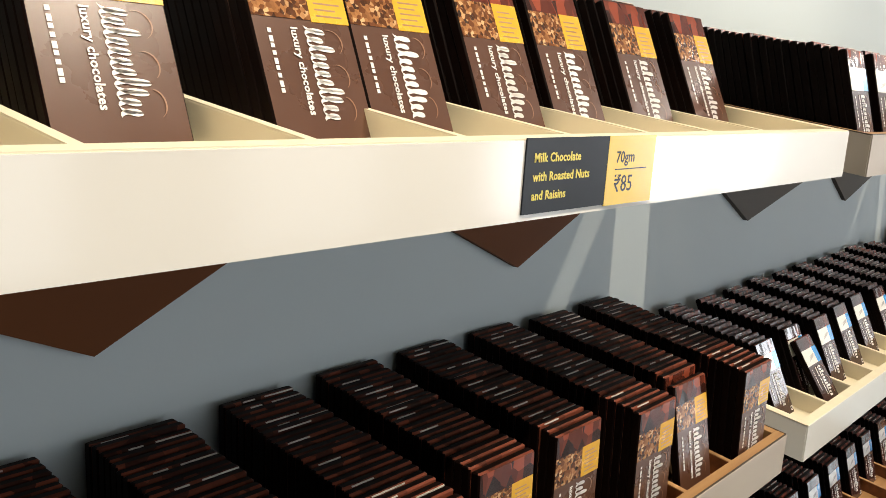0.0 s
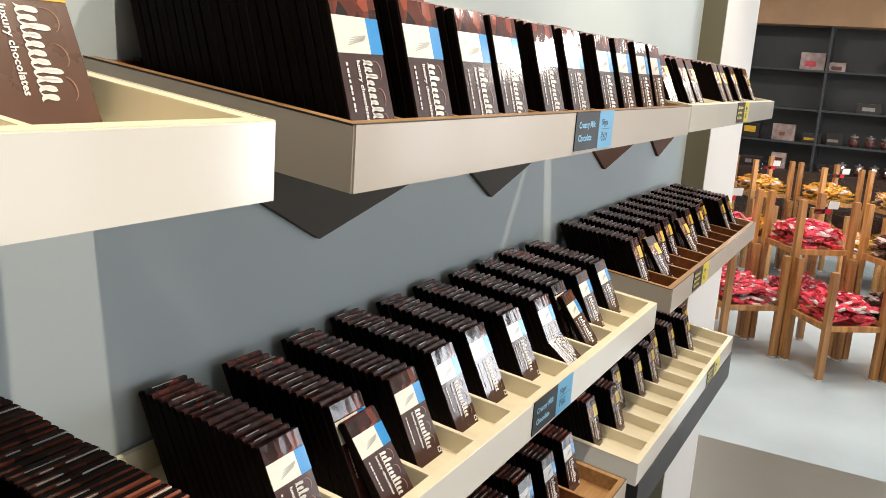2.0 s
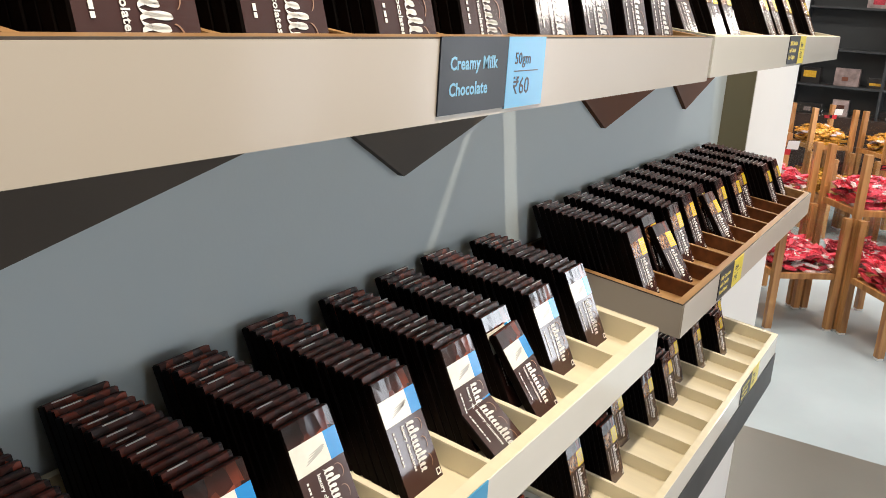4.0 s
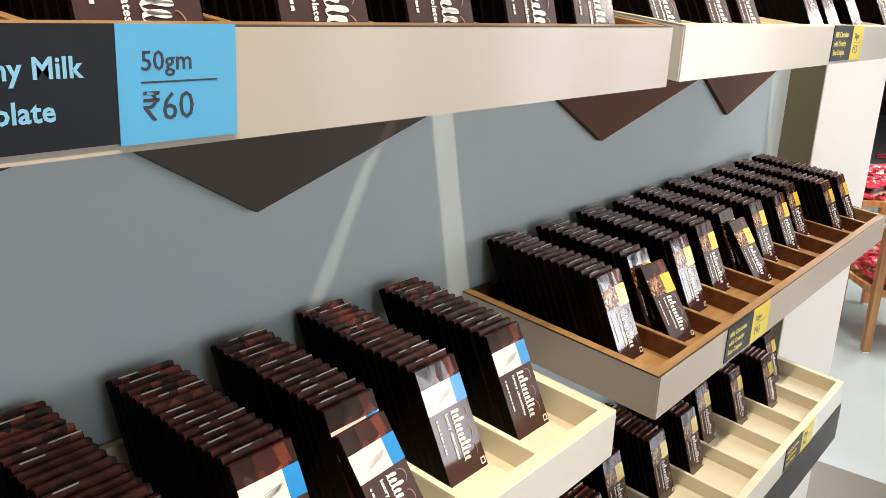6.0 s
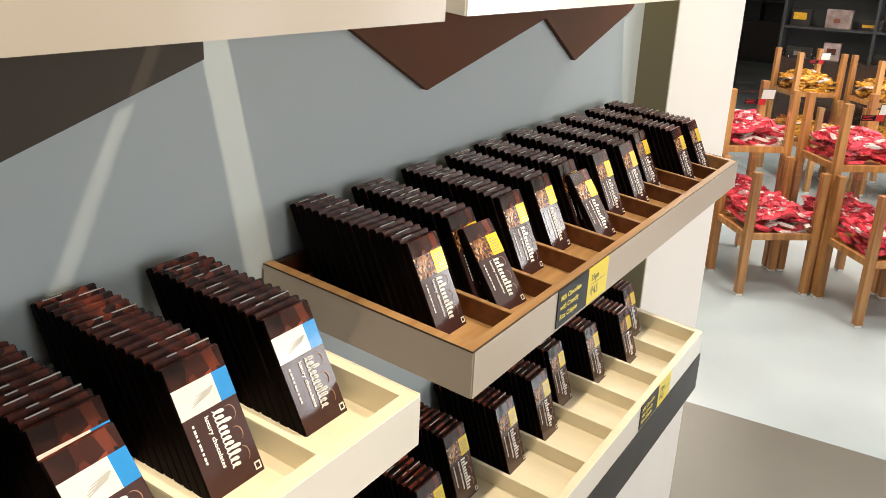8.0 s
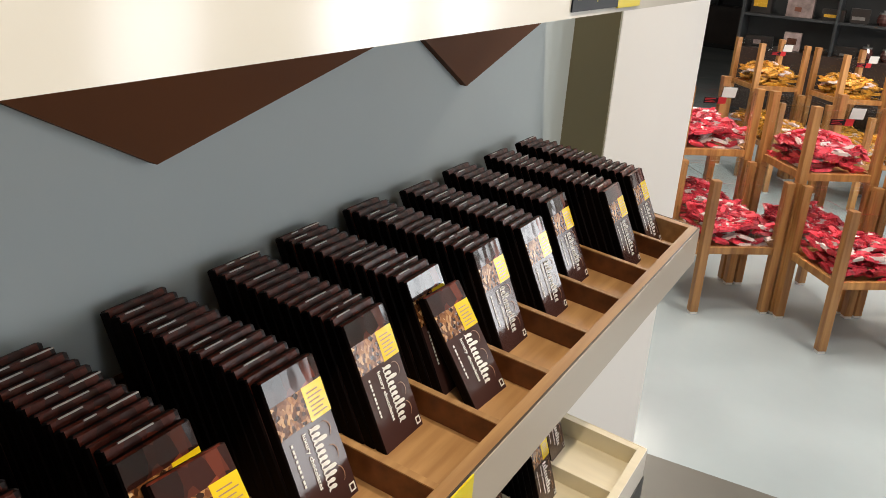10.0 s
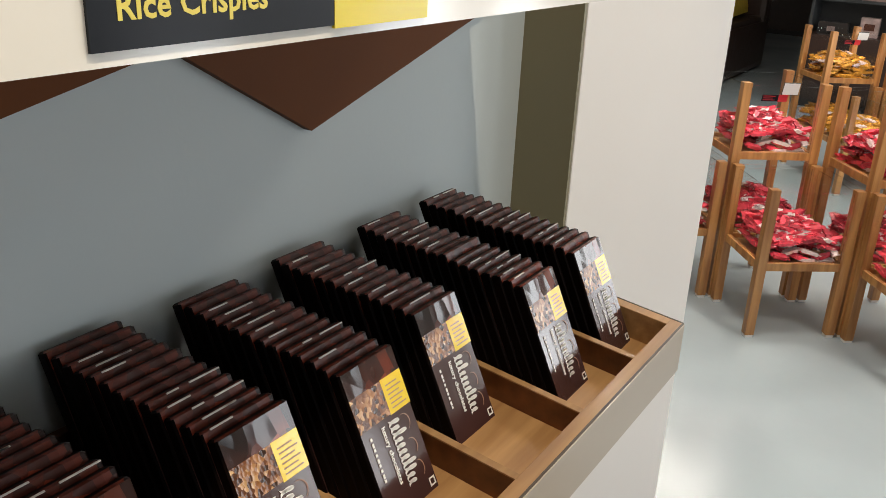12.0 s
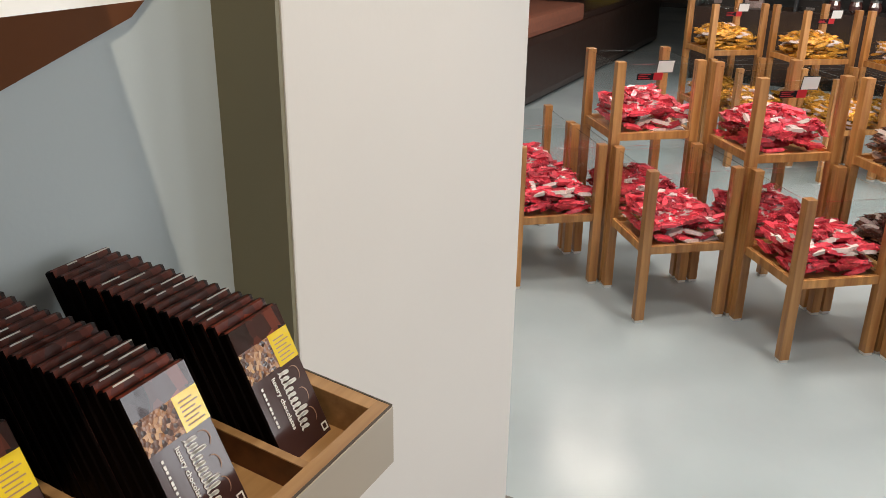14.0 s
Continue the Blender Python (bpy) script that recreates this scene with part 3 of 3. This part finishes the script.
price_tag("m3", 2.362, 2.513, 2.449, CRISP, "35gm", "\u20b945", M_TAG_YELLOW, M_TXT_YELLOW, "black and yellow price tag on a beige tray front")
price_tag("l3", 2.815, 2.980, 2.909, CRISP, "35gm", "\u20b945", M_TAG_YELLOW, M_TXT_YELLOW, "black and yellow price tag on the lowest tray front")

# ---- sweet bins ----
def candy_heap(name, material, seed):
    """A heap of wrapped sweets: each a small bar with two flared wrapper ends."""
    r = random.Random(seed)
    bm = bmesh.new()
    for i in range(260):
        u, v = r.uniform(-1, 1), r.uniform(-1, 1)
        z = 0.02 + (0.105 + 0.065 * (1 - max(abs(u), abs(v)) ** 2)) * (r.uniform(0.86, 1.04) if i > 110 else r.uniform(0.1, 0.9))
        turn = r.uniform(0, 360) if max(abs(u), abs(v)) < 0.65 else (90 if abs(u) > abs(v) else 0) + r.uniform(-15, 15)
        m = pose(u * 0.150, v * 0.150, z, r.uniform(-24, 24), r.uniform(-20, 20), turn)
        ln, wd, th = r.uniform(0.030, 0.042), r.uniform(0.010, 0.014), 0.008
        prof = [(-ln - 0.010, wd * 1.25, 0.001), (-ln, wd * 0.55, th * 0.4), (-ln * 0.85, wd, th), (ln * 0.85, wd, th), (ln, wd * 0.55, th * 0.4), (ln + 0.010, wd * 1.25, 0.001)]
        rings = [[bm.verts.new(m @ Vector((x, sy * w_, sz * h_))) for sy, sz in ((-1, -1), (1, -1), (1, 1), (-1, 1))] for x, w_, h_ in prof]
        mi = 1 if r.random() < 0.13 else 0
        for a, b in zip(rings, rings[1:]):
            for k in range(4):
                bm.faces.new((a[k], a[(k + 1) % 4], b[(k + 1) % 4], b[k])).material_index = mi
        bm.faces.new(rings[0][::-1]).material_index = mi
        bm.faces.new(rings[-1]).material_index = mi
    return mesh_of(name, bm, [material, M_WHITE_CANDY])


HEAPS = {"red": [candy_heap("sweets", M_RED_CANDY, s) for s in (1, 2, 3)], "orange": [candy_heap("sweets", M_ORANGE_CANDY, s) for s in (4, 5)], "brown": [candy_heap("sweets", M_BROWN_CANDY, 6)]}
SIDE, POST = 0.408, 0.040
BIN_TURN = 45 - 7.2


def sweet_bin(low):
    """A square bin of four posts, rails and clear sides. low: with legs, standing on the floor; else stacked on another."""
    legs, top = (0.31, 0.67) if low else (0.012, 0.36)
    b = thing("sweet_bin", pose(0, 0, 0), "square oak sweet bin with clear sides" + (" on tall legs" if low else " stacked on another"), "display bin", "stepped sweet bins")
    s = SIDE / 2 - POST / 2
    post = mesh_of("post", box(-POST / 2, POST / 2, -POST / 2, POST / 2, 0.012 if low else 0.0, top, 0.003), M_BIN)
    foot = mesh_of("foot", box(-POST / 2 + 0.003, POST / 2 - 0.003, -POST / 2 + 0.003, POST / 2 - 0.003, 0, 0.012), M_WHITE)
    rail = mesh_of("rail", box(-s + POST / 2, s - POST / 2, -0.011, 0.011, legs, legs + 0.035, 0.002), M_BIN)
    pane = mesh_of("pane", box(-s + POST / 2, s - POST / 2, -0.0015, 0.0015, legs + 0.035, top - 0.015), M_ACRYLIC)
    for k in range(4):
        turn = pose(0, 0, 0, 0, 0, 90 * k)
        p = part("post", post, None, b, m=turn @ pose(s, s, 0))
        if low:
            part("foot", foot, None, p, "white plastic foot cap")
        part("rail", rail, None, b, m=turn @ pose(0, s, 0))
        q = part("pane", pane, None, b, "clear acrylic pane", turn @ pose(0, s, 0))
        q.visible_shadow = False
    part("bin_floor", box(-s, s, -s, s, legs + 0.004, legs + 0.014), M_BIN, b)
    return b


low_bin, high_bin = sweet_bin(True), sweet_bin(False)
A, B, C0 = Vector((0.594, -0.070)), Vector((0.070, 0.594)), Vector((-0.770, 6.320))
used = {True: False, False: False}


def put_bin(low, m):
    src = low_bin if low else high_bin
    if used[low]:
        copy_thing(src, m)
    else:
        src.matrix_basis = m
        used[low] = True


rb = random.Random(7)


def price_card(m):
    card = thing("price_card", m, "small white price card and red tag clipped to a bin pane", "price card", "price cards")
    part("card", box(-0.036, 0.036, -0.001, 0.001, -0.026, 0.026), M_WHITE, card)
    part("holder", box(-0.038, 0.038, 0.001, 0.004, -0.029, 0.029), M_DARK, card)
    part("dark_tag", box(-0.125, -0.050, -0.004, -0.002, -0.058, -0.028), M_TAG_BLACK, card)
    part("red_tag", box(-0.050, -0.008, -0.004, -0.002, -0.060, -0.026), M_RED_TAG, card)
    bm = bmesh.new()
    for k in range(3):
        box(-0.120, -0.065 - 0.012 * (k % 2), -0.005, -0.004, -0.053 + 0.009 * k, -0.050 + 0.009 * k, bm=bm)
    part("small_print", bm, M_RED_TAG, card)


M_RED_TAG = mat("red_tag_print", (0.55, 0.02, 0.03), 0.4, vary=0.05, scale=30)
SWEETS = {"red": "heap of red and white wrapped sweets in a bin", "orange": "heap of amber wrapped sweets in a bin", "brown": "heap of dark brown wrapped sweets in a bin"}
for start, tone0, first, last in ((C0, "red", -2, 4), (Vector((-0.86, 8.90)), "orange", 0, 4)):
    for r in range(2):
        for k in range(first, last):
            c = start + A * (k - 0.5 * r) + B * (0.5 * r)
            upper = r == 1 and k >= 0
            for level in range(1 + upper):
                m = pose(c.x, c.y, 0 if level == 0 else 0.67, 0, 0, BIN_TURN)
                put_bin(level == 0, m)
                tone = "brown" if tone0 == "red" and k - 0.5 * r > 1.4 else tone0
                heap = new("sweets", rb.choice(HEAPS[tone]))
                heap.matrix_basis = m @ pose(0, 0, (0.325 if level == 0 else 0.027) - 0.018, 0, 0, rb.choice((0, 90, 180, 270)))
                tagged(heap, SWEETS[tone], "sweets", "heaps of sweets", "stuff")
            if upper:
                m = pose(c.x, c.y, 0.67, 0, 0, BIN_TURN + 180)
                price_card(m @ pose(-0.02, SIDE / 2 - POST / 2 + 0.008, 0.335, 12, 0, 180))

# ---- the back of the shop ----
def shelving(x0, x1, y=11.8):
    """Charcoal wall shelving with a base cabinet and a warm soffit."""
    t = thing("wall_shelving", pose(0, y, 0), "charcoal wall shelving with a dark base cabinet", "shelving")
    part("back_panel", box(x0, x1, 0.36, 0.395, 0, 2.42), M_SHELF, t)
    part("base_cabinet", box(x0, x1, -0.05, 0.36, 0.08, 0.72, 0.004), M_BROWN_LEATHER, t, "dark brown base cabinet")
    part("plinth", box(x0, x1, 0, 0.36, 0, 0.08), M_DARK, t)
    for z in SHELVES:
        part("shelf", box(x0, x1, 0, 0.36, z - 0.025, z, 0.002), M_SHELF, t)
    x = x0
    while x < x1 + 0.01:
        part("upright", box(x - 0.015, x + 0.015, -0.01, 0.36, 0.72, 2.42, 0.002), M_SHELF, t)
        x += 0.92
    part("soffit", box(x0, x1, -0.1, 0.395, 2.42, 3.1), M_BRONZE, t, "warm brown soffit")
    return t


SHELVES = (1.06, 1.46, 1.915)
shelving(-1.84, 2.76)
shelving(-6.18, -1.86, 18.18)
M_BOX_PALE = mat("pale_pink_box_print", (0.36, 0.26, 0.24), 0.35, vary=0.4, scale=14, rand=0.25)
M_BOX_DARK = mat("dark_gift_box", (0.02, 0.016, 0.015), 0.3, coat=0.4, vary=0.2, scale=8, rand=0.3)
M_JAR = mat("glossy_jar", (0.10, 0.035, 0.03), 0.12, coat=0.6, vary=0.4, scale=16, rand=0.4)
M_LID = mat("pewter_lid", (0.35, 0.34, 0.33), 0.3, metal=0.8, vary=0.1, scale=20)


def carton(x, z, w, h, d, dark):
    t = thing("gift_box", pose(x, 11.93, z, 0, 0, rb.uniform(-8, 8)), "dark gift box on the shelving" if dark else "pale printed gift box on the shelving", "gift box", "boxes on the shelving")
    part("box_body", box(-w / 2, w / 2, -d / 2, d / 2, 0, h, 0.004), M_BOX_DARK if dark else M_BOX_PALE, t)
    pw, pa = rb.uniform(0.16, 0.42), rb.uniform(0.1, 0.4)
    part("front_print", box(-w * pw, w * pw * rb.uniform(0.3, 1), -d / 2 - 0.002, -d / 2, h * pa, h * (pa + rb.uniform(0.2, 0.5))), rb.choice((M_BROWN_CANDY, M_RUST, M_RED_CANDY, M_BOX_DARK)) if not dark else rb.choice((M_LID, M_GOLD, M_BOX_PALE)), t)


def jar(x, z):
    t = thing("round_jar", pose(x, 11.93, z), "small round jar of dark sweets on the shelving", "jar", "jars on the shelving")
    for name, prof, m in (("jar_body", [(0.035, 0), (0.06, 0.03), (0.062, 0.07), (0.045, 0.11)], M_JAR), ("lid", [(0.048, 0.108), (0.05, 0.125), (0.012, 0.13), (0.014, 0.148)], M_LID)):
        bm = bmesh.new()
        rings = [[bm.verts.new((r * math.cos(a * math.pi / 6), r * math.sin(a * math.pi / 6), zz)) for a in range(12)] for r, zz in prof]
        for p, q in zip(rings, rings[1:]):
            for k in range(12):
                bm.faces.new((p[k], p[(k + 1) % 12], q[(k + 1) % 12], q[k]))
        bm.faces.new(rings[-1])
        bm.faces.new(rings[0][::-1])
        part(name, bm, m, t)


for row, z in enumerate((0.72,) + SHELVES):
    x = -1.78
    while x < 2.6:
        if row in (0, 1) and x > -0.6:
            jar(x, z)
            x += rb.uniform(0.14, 0.19)
            continue
        dark = rb.random() < (0.6 if row != 3 else 0.3)
        w, h = rb.uniform(0.12, 0.28), rb.uniform(0.10, 0.22)
        if rb.random() < (0.78 if row != 3 else 0.6):
            carton(x + w / 2, z, w, h, 0.1, dark)
        x += w + rb.uniform(0.03, 0.16)


def sofa(x0, x1, y0, y1):
    """A long low sofa facing the shop: upholstered base, back, rounded arms, two seat pads and a loose cushion."""
    t = thing("sofa", pose((x0 + x1) / 2, y0, 0), "long dark brown leather sofa with rust seat pads", "sofa")
    d, ln = x1 - x0, y1 - y0
    part("base", box(-d / 2, d / 2, 0, ln, 0.03, 0.60, 0.07), M_BROWN_LEATHER, t)
    part("plinth", box(-d / 2 + 0.06, d / 2 - 0.06, 0.06, ln - 0.06, 0, 0.04), M_DARK, t)
    part("backrest", box(-d / 2, -d / 2 + 0.26, 0, ln, 0.55, 1.05, 0.06), M_BROWN_LEATHER, t)
    part("arm", box(-d / 2 + 0.24, d / 2, ln - 0.3, ln, 0.55, 0.98, 0.07), M_BROWN_LEATHER, t)
    part("seat_pad", box(-d / 2 + 0.26, d / 2 - 0.01, 0.05, 1.75, 0.59, 0.76, 0.05), M_RUST, t, "rust fabric seat pad")
    part("seat_pad", box(-d / 2 + 0.26, d / 2 - 0.03, 1.78, ln - 0.32, 0.59, 0.66, 0.03), M_BROWN_LEATHER, t)
    c = thing("cushion", pose((x0 + x1) / 2 + 0.18, y1 - 1.0, 0.655, 0, -12, 4), "yellow fabric cushion lying on the sofa", "cushion")
    part("cover", box(-0.22, 0.22, -0.5, 0.5, 0, 0.2, 0.08), M_CUSHION, c)


sofa(-3.75, -2.74, 9.3, 14.1)
